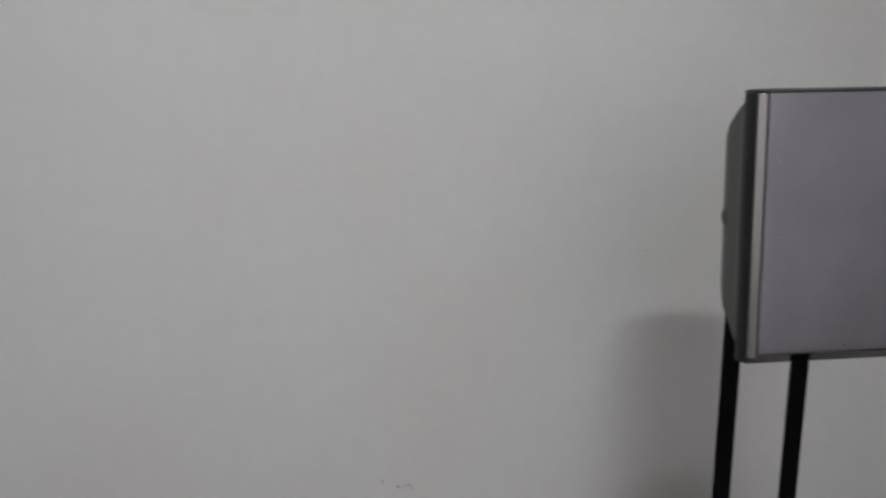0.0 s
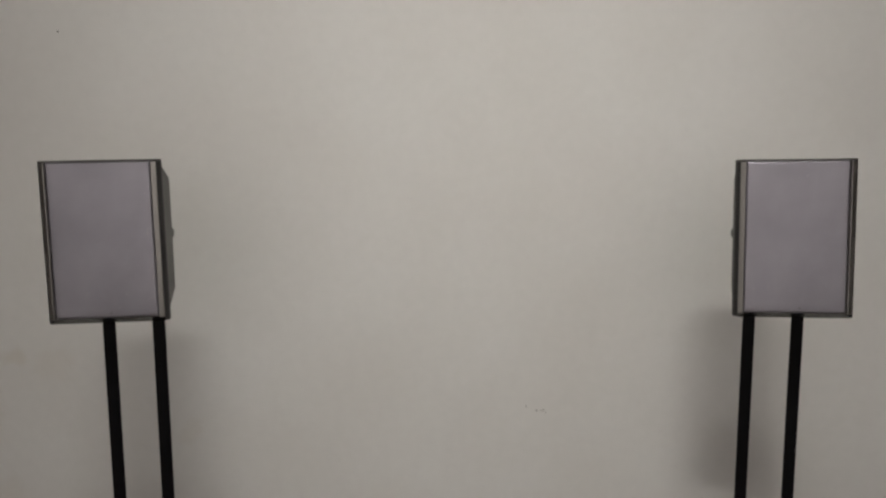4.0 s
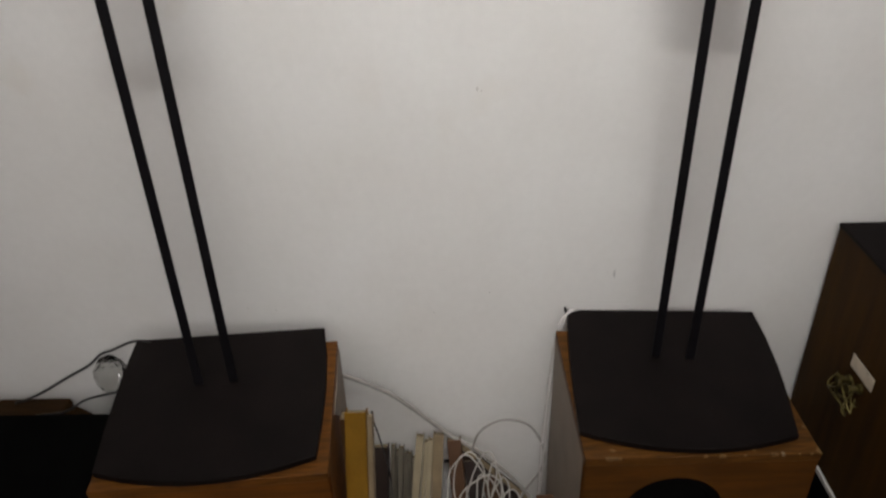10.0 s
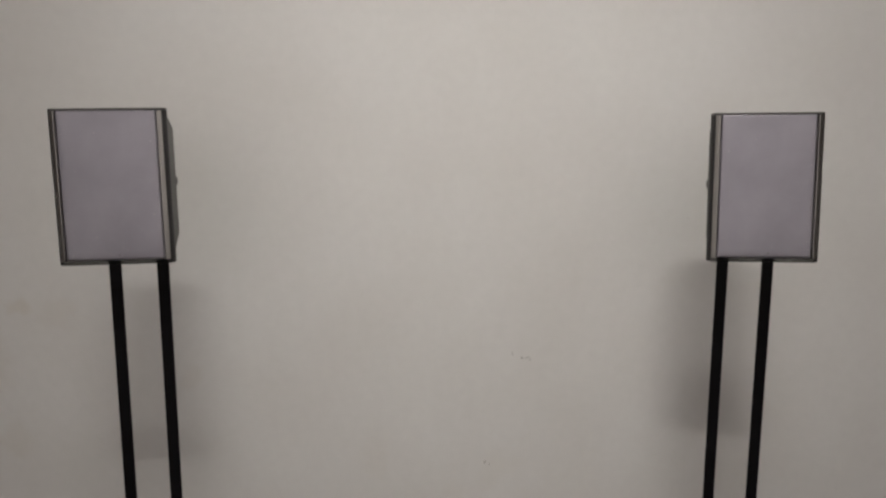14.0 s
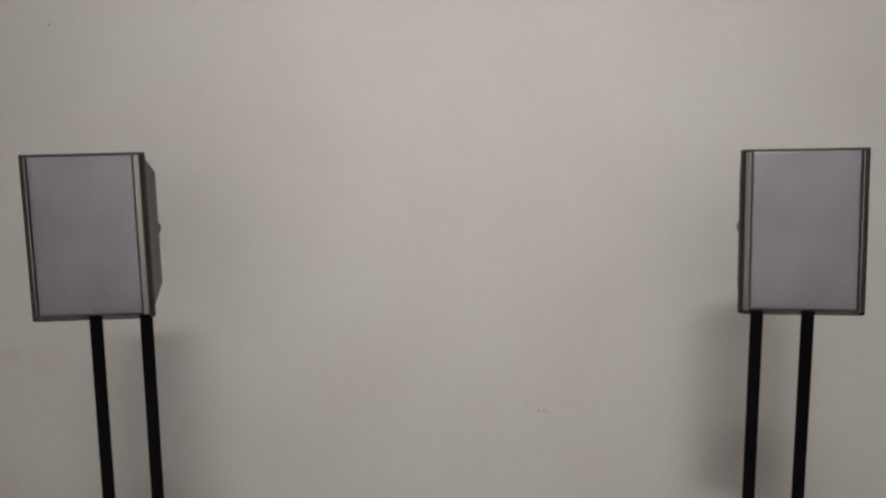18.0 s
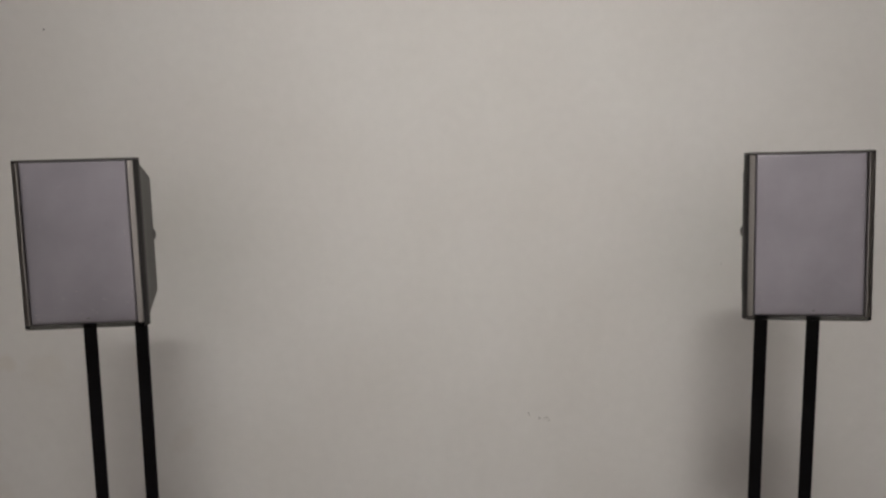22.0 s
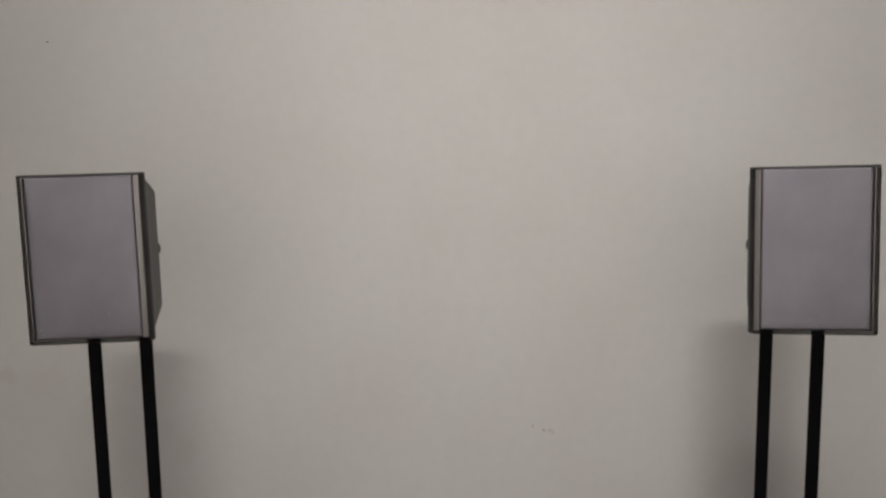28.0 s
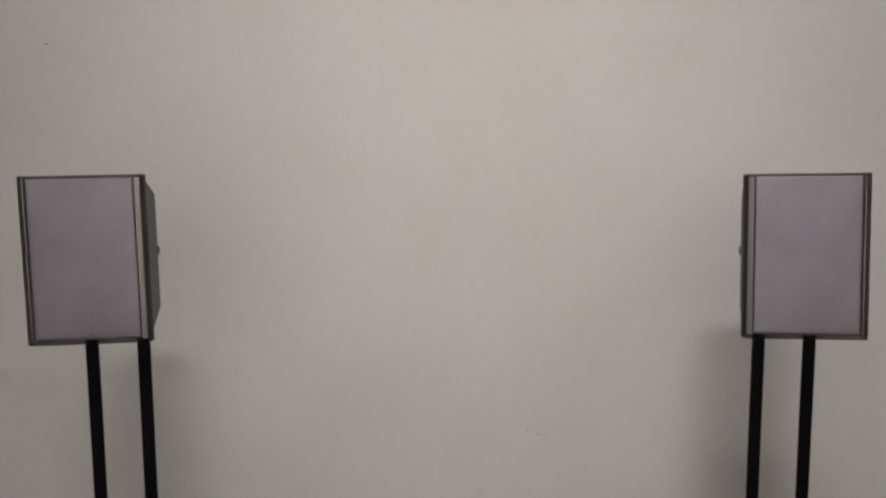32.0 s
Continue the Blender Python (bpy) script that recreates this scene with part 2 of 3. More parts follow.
def stain_and_shade(mat, spots):
    """Faint dried stains, and a shadow's edge, put into a paint's colour: x, z, half width, half height, strength."""
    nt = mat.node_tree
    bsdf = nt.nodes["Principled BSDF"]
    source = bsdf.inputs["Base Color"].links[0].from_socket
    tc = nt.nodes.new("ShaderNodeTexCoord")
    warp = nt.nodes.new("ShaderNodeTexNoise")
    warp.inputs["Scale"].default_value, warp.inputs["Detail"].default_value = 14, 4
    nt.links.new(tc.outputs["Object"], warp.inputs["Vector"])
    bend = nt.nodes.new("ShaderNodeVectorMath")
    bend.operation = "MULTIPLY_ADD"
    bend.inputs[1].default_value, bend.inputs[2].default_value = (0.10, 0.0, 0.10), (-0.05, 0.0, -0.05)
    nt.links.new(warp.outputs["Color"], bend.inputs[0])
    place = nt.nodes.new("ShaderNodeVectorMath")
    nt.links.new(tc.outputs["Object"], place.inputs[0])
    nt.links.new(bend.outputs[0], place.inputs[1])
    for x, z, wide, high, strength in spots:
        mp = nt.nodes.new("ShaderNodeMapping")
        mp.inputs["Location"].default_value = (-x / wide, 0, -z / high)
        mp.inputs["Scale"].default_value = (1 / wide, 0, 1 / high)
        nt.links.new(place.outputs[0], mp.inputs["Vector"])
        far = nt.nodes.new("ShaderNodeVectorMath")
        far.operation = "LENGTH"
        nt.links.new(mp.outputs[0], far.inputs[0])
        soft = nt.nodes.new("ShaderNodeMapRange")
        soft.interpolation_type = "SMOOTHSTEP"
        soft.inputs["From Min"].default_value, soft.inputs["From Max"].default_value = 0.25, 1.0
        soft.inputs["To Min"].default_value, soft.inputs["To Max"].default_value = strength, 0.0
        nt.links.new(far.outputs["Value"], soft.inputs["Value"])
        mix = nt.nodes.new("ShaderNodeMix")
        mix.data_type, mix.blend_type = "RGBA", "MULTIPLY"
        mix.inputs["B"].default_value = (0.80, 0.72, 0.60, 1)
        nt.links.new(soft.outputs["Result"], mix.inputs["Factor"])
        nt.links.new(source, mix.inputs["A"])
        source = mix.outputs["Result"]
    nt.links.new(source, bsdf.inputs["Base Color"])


# third spot: the left loudspeaker's shadow edge, put into the paint; the rest are stains
stain_and_shade(M["wall"], ((-0.735, 1.235, 0.030, 0.022, 0.26), (-0.665, 1.215, 0.050, 0.020, 0.12), (-0.437, 1.105, 0.035, 0.030, 0.13), (-0.80, 1.13, 0.06, 0.09, 0.14),
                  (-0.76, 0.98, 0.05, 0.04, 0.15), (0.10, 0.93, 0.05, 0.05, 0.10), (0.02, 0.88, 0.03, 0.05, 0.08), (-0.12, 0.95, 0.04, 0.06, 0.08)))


# ---- building blocks ----
def obj(name, bm, mat, parent=None, smooth=False):
    me = bpy.data.meshes.new(name)
    bmesh.ops.recalc_face_normals(bm, faces=bm.faces)
    bm.to_mesh(me)
    bm.free()
    me.materials.append(M[mat])
    for p in me.polygons:
        p.use_smooth = smooth
    ob = new(name, me)
    ob.parent = parent
    return ob


def part(name, bm, mat, parent, label="", smooth=False):
    ob = obj(name, bm, mat, parent, smooth)
    return tagged(ob, label) if label else ob


def thing(name, m, label, category, group="", kind=""):
    return_ob = new(name)
    return_ob.empty_display_size = 0.05
    return_ob.matrix_world = m
    return tagged(return_ob, label, category, group, kind)


def box(x0, x1, y0, y1, z0, z1, bevel=0.0, seg=2, bm=None):
    bm = bm or bmesh.new()
    made = bmesh.ops.create_cube(bm, size=1)["verts"]
    for v in made:
        v.co = Vector(((x0 + x1) / 2 + v.co.x * (x1 - x0), (y0 + y1) / 2 + v.co.y * (y1 - y0), (z0 + z1) / 2 + v.co.z * (z1 - z0)))
    if bevel:
        edges = list({e for v in made for e in v.link_edges})
        bmesh.ops.bevel(bm, geom=edges, offset=bevel, segments=seg, affect="EDGES", profile=0.5)
    return bm


def prism(outline, z0, z1, bevel=0.0, axis="z"):
    """A solid with the given outline, pushed out along one axis."""
    put = {"z": lambda a, b, c: (a, b, c), "y": lambda a, b, c: (a, c, b), "x": lambda a, b, c: (c, a, b)}[axis]
    bm = bmesh.new()
    low = [bm.verts.new(put(a, b, z0)) for a, b in outline]
    high = [bm.verts.new(put(a, b, z1)) for a, b in outline]
    bm.faces.new(low)
    bm.faces.new(high)
    n = len(outline)
    for i in range(n):
        bm.faces.new((low[i], low[(i + 1) % n], high[(i + 1) % n], high[i]))
    bmesh.ops.recalc_face_normals(bm, faces=bm.faces)
    if bevel:
        edges = [e for e in bm.edges if len(e.link_faces) == 2 and e.calc_face_angle(0) > 0.6]
        bmesh.ops.bevel(bm, geom=edges, offset=bevel, segments=2, affect="EDGES", profile=0.5)
    return bm


def lathe(profile, steps=32, axis="z", cap=True):
    """A turned body: radius and height pairs."""
    bm = bmesh.new()
    rings = []
    for r, h in profile:
        ring = []
        for i in range(steps):
            a = 2 * math.pi * i / steps
            c, s = r * math.cos(a), r * math.sin(a)
            ring.append(bm.verts.new((c, s, h) if axis == "z" else (c, h, s) if axis == "y" else (h, c, s)))
        rings.append(ring)
    for a, b in zip(rings, rings[1:]):
        for i in range(steps):
            bm.faces.new((a[i], a[(i + 1) % steps], b[(i + 1) % steps], b[i]))
    if cap:
        bm.faces.new(rings[0])
    bm.faces.new(rings[-1])
    return bm


def tube(points, radius, sides=8, smooth_steps=6):
    """A round cable through the points."""
    p = [Vector(q) for q in points]
    path = []
    for i in range(len(p) - 1):
        a, b, c, d = p[max(i - 1, 0)], p[i], p[i + 1], p[min(i + 2, len(p) - 1)]
        for k in range(smooth_steps):
            t = k / smooth_steps
            path.append(0.5 * (2 * b + (c - a) * t + (2 * a - 5 * b + 4 * c - d) * t * t + (3 * b - a - 3 * c + d) * t ** 3))
    path.append(p[-1])
    bm = bmesh.new()
    rings = []
    side = Vector((0.3, 0.2, 1)).normalized()
    for i, q in enumerate(path):
        way = (path[min(i + 1, len(path) - 1)] - path[max(i - 1, 0)]).normalized()
        side = (side - way * side.dot(way)).normalized()
        up = way.cross(side)
        rings.append([bm.verts.new(q + radius * (math.cos(2 * math.pi * k / sides) * side + math.sin(2 * math.pi * k / sides) * up)) for k in range(sides)])
    for a, b in zip(rings, rings[1:]):
        for k in range(sides):
            bm.faces.new((a[k], a[(k + 1) % sides], b[(k + 1) % sides], b[k]))
    bm.faces.new(rings[0])
    bm.faces.new(rings[-1])
    return bm


# ---- the room ----
def structure(name, bm, mat, label, category):
    return tagged(obj(name, bm, mat), label, category, kind="structure")


X0, X1, Y0 = -2.4, 2.4, SOUTH
floor = structure("floor", box(X0 - 0.15, X1 + 0.15, Y0 - 0.15, 0.15, FLOOR - 0.1, FLOOR), "floor", "dull brown stone floor of the room", "floor")
ceiling = structure("ceiling", box(X0 - 0.15, X1 + 0.15, Y0 - 0.15, 0.15, CEILING, CEILING + 0.1), "ceiling", "plain off-white painted ceiling", "ceiling")
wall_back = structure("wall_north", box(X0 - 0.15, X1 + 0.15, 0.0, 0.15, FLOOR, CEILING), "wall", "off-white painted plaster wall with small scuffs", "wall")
bm = box(X0 - 0.15, WIN[0], Y0 - 0.15, Y0, FLOOR, CEILING)
box(WIN[1], X1 + 0.15, Y0 - 0.15, Y0, FLOOR, CEILING, bm=bm)
box(WIN[0], WIN[1], Y0 - 0.15, Y0, FLOOR, WIN[2], bm=bm)
box(WIN[0], WIN[1], Y0 - 0.15, Y0, WIN[3], CEILING, bm=bm)
structure("wall_south", bm, "room", "plain cream painted wall, unseen, around the added window", "wall")
# unseen side walls, made dark to dim the bounce and the rails' reflections
structure("wall_west", box(X0 - 0.15, X0, Y0, 0.0, FLOOR, CEILING), "side", "unseen side wall, coloured dark to dim bounce and reflections", "wall")
structure("wall_east", box(X1, X1 + 0.15, Y0, 0.0, FLOOR, CEILING), "side", "unseen side wall, coloured dark to dim bounce and reflections", "wall")


def blot(x, z, w, h, seed, n=14, bm=None):
    """A small flat irregular fleck on the wall."""
    rnd = random.Random(seed)
    bm = bm or bmesh.new()
    vs = []
    for i in range(n):
        a = 2 * math.pi * i / n
        r = rnd.uniform(0.55, 1.0)
        vs.append(bm.verts.new((x + w / 2 * r * math.cos(a), -0.0012, z + h / 2 * r * math.sin(a))))
    bm.faces.new(vs)
    return bm


def fleck(items, mat="mark", name="scuff_mark"):
    bm = bmesh.new()
    for i, (x, z, w, h) in enumerate(items):
        blot(x, z, w, h, i + len(items) * 7, bm=bm)
    ob = part(name, bm, mat, wall_back)
    ob.visible_shadow = False
    return ob


# ---- ceiling lamp and added fill tubes, behind the camera ----
bulb_lamp = thing("ceiling_lamp", pose(KEY_AT[0], KEY_AT[1], CEILING), "bare warm bulb lamp hanging under the ceiling", "lamp")
part("rose", lathe([(0.05, 0), (0.05, -0.012), (0.02, -0.03)], 24), "china", bulb_lamp)
part("cord", lathe([(0.004, -0.03), (0.004, -0.07)], 8), "white_cable", bulb_lamp)
globe = part("globe", lathe([(0.012, -0.07), (0.03, -0.1), (0.06, -0.15), (0.055, -0.19), (0.02, -0.22)], 24), "bulb_glow", bulb_lamp, smooth=True)
globe.visible_shadow = False

for (x, y, z), _, _ in FILL_TUBES:
    tl = thing("fill_lamp", pose(x, y, CEILING), "unseen fluorescent tube added under the ceiling as fill", "lamp", "ceiling tube lamps")
    part("batten", box(-0.43, 0.43, -0.03, 0.03, -0.045, 0.0, 0.004), "trim", tl)
    for e in (-0.41, 0.41):
        part("holder", box(e - 0.012, e + 0.012, -0.014, 0.014, -0.085, -0.045, 0.003), "trim", tl)
    tb = part("tube", lathe([(0.012, -0.398), (0.0125, -0.39), (0.0125, 0.39), (0.012, 0.398)], 14, "x"), "fill_glow", tl, smooth=True)
    tb.location = (0, 0, -0.072)
    tb.visible_shadow = False


# window added out of view to hold the fill light
window = tagged(new("added_window"), "unseen white-framed window added behind the camera for fill", "window", kind="structure")
window.location = (0, Y0, 0)
a, b, c, d = WIN
part("window_frame", box(a, a + 0.05, -0.10, 0.0, c, d, 0.003), "trim", window)
part("window_frame", box(b - 0.05, b, -0.10, 0.0, c, d, 0.003), "trim", window)
part("window_frame", box(a + 0.05, b - 0.05, -0.10, 0.0, c, c + 0.05, 0.003), "trim", window)
part("window_frame", box(a + 0.05, b - 0.05, -0.10, 0.0, d - 0.05, d, 0.003), "trim", window)
part("mullion", box(0.025, 0.075, -0.09, -0.02, c + 0.05, d - 0.05, 0.003), "trim", window)
part("window_sill", box(a - 0.05, b + 0.05, 0.002, 0.06, c - 0.03, c - 0.002, 0.003), "trim", window)
for x0, x1 in ((a + 0.05, 0.025), (0.075, b - 0.05)):
    part("pane", box(x0, x1, -0.06, -0.055, c + 0.05, d - 0.05), "glass", window).visible_shadow = False
tagged(obj("backdrop", box(-2.2, 2.2, Y0 - 0.62, Y0 - 0.6, -0.1, 3.4), "window_glow"), "glowing panel added outside the unseen window", "backdrop", kind="structure")


# ---- small loudspeakers on twin-pole stands ----
HALF, TALL = 0.0718, 0.0993   # half the front's width and height


def pillow(w, z0, z1, front, back, roll=0.0035, swell=0.0012):
    """A thin pressed sheet with rolled edges and a slight swell, open at the back."""
    bm = bmesh.new()
    us = [-1 + 2 * i / 20 for i in range(21)]
    steps = [k / 4 for k in range(5)]
    xs = [-w + roll * (1 - math.cos(q * math.pi / 2)) for q in steps] + [u * (w - roll) for u in us[1:-1]] + [w - roll * (1 - math.cos(q * math.pi / 2)) for q in reversed(steps)]
    zs = [z0 + roll * (1 - math.cos(q * math.pi / 2)) for q in steps] + [(z0 + z1) / 2 + u * ((z1 - z0) / 2 - roll) for u in us[1:-1]] + [z1 - roll * (1 - math.cos(q * math.pi / 2)) for q in reversed(steps)]

    def drop(d):
        return 0.0 if d >= roll else roll * 0.7 * (1 - math.sqrt(max(0.0, 1 - (1 - d / roll) ** 2)))

    grid = []
    for x in xs:
        col = []
        for z in zs:
            e = (1 - (x / w) ** 2) * (1 - ((z - (z0 + z1) / 2) / ((z1 - z0) / 2)) ** 2)
            col.append(bm.verts.new((x, front - swell * e + drop(w - abs(x)) + drop(min(z - z0, z1 - z)), z)))
        grid.append(col)
    for i in range(len(xs) - 1):
        for k in range(len(zs) - 1):
            bm.faces.new((grid[i][k], grid[i + 1][k], grid[i + 1][k + 1], grid[i][k + 1]))
    rim = [e for e in bm.edges if e.is_boundary]
    out = bmesh.ops.extrude_edge_only(bm, edges=rim)["geom"]
    for q in out:
        if isinstance(q, bmesh.types.BMVert):
            q.co.y = back
    return bm


def satellite(m, full, thin, label, specks):
    """full: how far the body keeps its width towards the back; thin: its half width there; specks: dust on the grille."""
    s = thing("loudspeaker", m, label, "loudspeaker", "small loudspeakers on stands")
    h, w = TALL, HALF
    part("grille", pillow(0.0606, -h + 0.0064, h - 0.0024, -0.0004, 0.007, 0.0028), "grille", s, "lavender-grey pressed speaker grille", True)
    part("backing", box(-0.0620, 0.0620, 0.0072, 0.0125, -h + 0.0064, h - 0.0024), "groove", s)
    for side in (-1, 1):
        # aluminium rail: a narrow lip towards the grille, then a face that falls away to the side
        rail = [(0.0617, 0.0070), (0.0617, 0.0002), (0.0624, -0.0011), (0.0629, -0.0012), (0.0678, 0.0009), (0.0679, 0.0070)]
        part("rail", prism([(side * a, b) for a, b in rail], -h + 0.0055, h - 0.0034, 0.0002), "alu", s, "brushed aluminium rail")
        edge = [(0.0680, 0.0014), (0.0690, 0.0020), (w - 0.0008, 0.0056), (w, 0.0075), (w, 0.0130), (0.0680, 0.0130)]
        part("frame_side", prism([(side * a, b) for a, b in edge], -h + 0.0008, h - 0.0024, 0.0007), "frame", s)
    rim = [(w, 0.0135), (w, 0.0075), (w - 0.0008, 0.0056), (0.0690, 0.0014), (0.0660, -0.0002), (0.0600, -0.0008)]
    part("frame_top", prism(rim + [(-a, b) for a, b in reversed(rim)], h - 0.0023, h, 0.0006), "body", s)
    # body: tapers to the back, with cut corners above and below
    bm = bmesh.new()
    rings = [(w - 0.0003, 0.0131, h - 0.0012, h - 0.0045), (w - 0.0018, 0.0138, h - 0.0016, h - 0.0050), (thin + 0.0028, 0.026 + full * 0.4, h - 0.0055, h - 0.011),
             (thin, 0.044 + full, h - 0.018, h - 0.027), (thin - 0.010, 0.072 + full * 0.5, h - 0.027, h - 0.036), (thin - 0.023, 0.092, h - 0.035, h - 0.044)]
    loops = []
    for u, v, top, low in rings:
        c = 0.006
        loops.append([bm.verts.new(q) for q in ((-u, v, -low + c), (-u, v, top - c), (-u + c, v, top), (u - c, v, top), (u, v, top - c), (u, v, -low + c), (u - c, v, -low), (-u + c, v, -low))])
    for a, b in zip(loops, loops[1:]):
        for i in range(8):
            bm.faces.new((a[i], a[(i + 1) % 8], b[(i + 1) % 8], b[i]))
    bm.faces.new(loops[0])
    bm.faces.new(loops[-1])
    part("body", bm, "body", s)
    for side in (-1, 1):
        part("knob", lathe([(0.0062, side * (thin - 0.0015)), (0.0065, side * thin), (0.0050, side * (thin + 0.0008))], 16, "x"), "body", s).location = (0, 0.0455 + full, 0.0044)
    part("lip", box(-0.0679, 0.0679, 0.003, 0.0045, -h, -h + 0.0066, 0.0004), "smoke", s, "smoked clear plastic lip under the grille")
    rnd = random.Random(specks)
    bm = bmesh.new()
    for i in range(30):
        # most of the dust sits along one rolled edge and the lower corner
        x = rnd.choice((-1, -1, 1)) * rnd.uniform(0.050, 0.0575) if i % 2 else rnd.uniform(-0.05, 0.03)
        z, r = rnd.uniform(-0.086, 0.08) if i % 3 else rnd.uniform(-0.088, -0.06), rnd.uniform(0.00010, 0.00026)
        box(x - r, x + r, -0.0013, 0.0004, z - r, z + r * rnd.uniform(1, 2.2), bm=bm)
    tagged(part("dust", bm, "china", s, "specks of pale dust"), kind="stuff")
    part("badge", box(0.004, 0.0068, -0.0012, 0.0006, -h + 0.0120, -h + 0.0131), "body", s)
    part("mount", box(-0.035, 0.035, 0.088, 0.104, -0.03, 0.03, 0.003), "black", s, "black mounting block")
    return s


PLATE_TOP, CAB_TOP = 0.457, 0.445


def stand(base, yaw, poles, pole_yaw, skew, label):
    """base: the middle of the plate's back edge."""
    st = thing("speaker_stand", pose(base[0], base[1], CAB_TOP, 0, 0, yaw), label, "stand", "speaker stands")
    back, front, deep, bow = 0.193, 0.184, 0.357, 0.036
    side = [(0.25, 0.008), (0.5, 0.010), (0.75, 0.007)]
    pts = [(-back, 0), (back, 0)]
    pts += [(back + (front + skew - back) * t + b, -deep * t) for t, b in side] + [(front + skew, -deep)]
    for i in range(1, 16):
        a = 1 - 2 * i / 16
        pts.append((skew + front * a, -deep - bow * (1 - a * a)))
    pts.append((skew - front, -deep))
    pts += [(-back + (skew - front + back) * t - b * 0.5, -deep * t) for t, b in reversed(side)]
    part("base_plate", prism(pts, 0.0, PLATE_TOP - CAB_TOP, 0.0015), "plate", st, "black base plate with a bowed front edge")
    inv = st.matrix_world.inverted()
    for x, y in poles:
        q = inv @ Vector((x, y, PLATE_TOP))
        p = part("pole", box(-0.0082, 0.0082, -0.0078, -0.0034, 0.0, 1.0, 0.0014), "black", st, "flat black metal bar")
        p.matrix_local = Matrix.Translation((q.x, q.y, q.z)) @ pose(0, 0, 0, 0, 0, pole_yaw - yaw)
        part("foot_collar", box(-0.0098, 0.0098, -0.0095, -0.0018, 0.0, 0.004, 0.001), "black", st).matrix_local = p.matrix_local.copy()
    return st


satellite(pose(-0.4248, -0.3104, 1.4602, -1.25, -0.84, 5.5), 0.026, 0.0635, "small silver-grey loudspeaker with aluminium rails, toed in on its stand", 3)
satellite(pose(0.4269, -0.2737, 1.4575, -2.85, -0.49, -6.9), 0.006, 0.0640, "small silver-grey loudspeaker tipped slightly back on its stand", 8)
stand((-0.440, -0.075), 5.0, ((-0.4614, -0.2259), (-0.3977, -0.2180)), 7.0, 0.015, "tall black twin-pole speaker stand on an orange wooden cabinet")
stand((0.4585, -0.0185), -2.6, ((0.4156, -0.1645), (0.4795, -0.1725)), -7.0, -0.020, "tall black twin-pole speaker stand beside the white cable")


# ---- wooden loudspeaker cabinets under the stands ----
def cabinet(m, width, deep, left, right, woofer_x, label, front="wood", top_veneer="wood_top"):
    """Origin at the middle of the front edge on the floor; the back points along +y."""
    c = thing("speaker_cabinet", m, label, "loudspeaker", "wooden cabinets")
    w, t, top = width / 2, 0.018, CAB_TOP
    part("top_panel", box(-w, w, 0.0, deep, top - t, top, 0.0015), top_veneer, c, "worn veneer top")
    part("side_panel", box(-w, -w + t, 0.0192, deep, FLOOR, top - t, 0.0015), left, c)
    part("side_panel", box(w - t, w, 0.0192, deep, FLOOR, top - t, 0.0015), right, c)
    part("back_panel", box(-w + t, w - t, deep - 0.014, deep - 0.002, FLOOR, top - t), "pale", c)
    part("bottom_panel", box(-w + t, w - t, 0.02, deep - 0.014, FLOOR, FLOOR + t), "wood", c)
    if left == "wood":
        # pale patch on the side, its outline cut to fit the camera's view
        part("pale_patch", prism([(0.16, top - t - 0.001), (deep, top - t - 0.001), (deep, 0.238), (0.345, 0.238)], w, w + 0.002, 0.0, "x"), "pale", c, "pale patch on the upper side, shaped to the camera's view")
    # front board with a round opening
    n, r, cz = 40, 0.090, 0.304
    bm = bmesh.new()
    x0, x1, z0, z1 = -w + 0.001, w - 0.001, FLOOR, top - t
    angles = [2 * math.pi * i / n for i in range(n)] + [math.atan2(q - cz, p - woofer_x) % (2 * math.pi) for p in (x0, x1) for q in (z0, z1)]
    angles.sort()
    n = len(angles)
    for y in (0.001, 0.019):
        ring, rim = [], []
        for a in angles:
            ca, sa = math.cos(a), math.sin(a)
            k = min((x1 - woofer_x) / ca if ca > 1e-6 else (x0 - woofer_x) / ca if ca < -1e-6 else 9, (z1 - cz) / sa if sa > 1e-6 else (z0 - cz) / sa if sa < -1e-6 else 9)
            ring.append(bm.verts.new((woofer_x + r * ca, y, cz + r * sa)))
            rim.append(bm.verts.new((woofer_x + k * ca, y, cz + k * sa)))
        for i in range(n):
            bm.faces.new((ring[i], ring[(i + 1) % n], rim[(i + 1) % n], rim[i]))
        if y < 0.01:
            first = ring
        else:
            for i in range(n):
                bm.faces.new((first[i], first[(i + 1) % n], ring[(i + 1) % n], ring[i]))
    part("front_board", bm, front, c)
    wf = part("woofer", lathe([(0.070, 0.0165), (0.074, 0.010), (0.080, 0.0085), (0.0855, 0.009), (0.0895, 0.0115), (0.0898, 0.018)], 40, "y", False), "rubber", c, "black woofer with a rubber surround", True)
    wf.location = (woofer_x, 0, cz)
    part("cone", lathe([(0.0702, 0.0162), (0.05, 0.034), (0.03, 0.056), (0.028, 0.053), (0.016, 0.045), (0.002, 0.042)], 40, "y", False), "cone", wf, smooth=True)
    for i in range(8):
        a = math.pi / 8 + i * math.pi / 4
        part("screw", lathe([(0.0035, 0.0092), (0.003, 0.0078)], 10, "y"), "rubber", wf).location = (0.0835 * math.cos(a), 0, 0.0835 * math.sin(a))
    return c


def front_mid(x, y, yaw, width):
    return pose(x - math.cos(radians(yaw)) * width / 2, y - math.sin(radians(yaw)) * width / 2, 0, 0, 0, yaw)


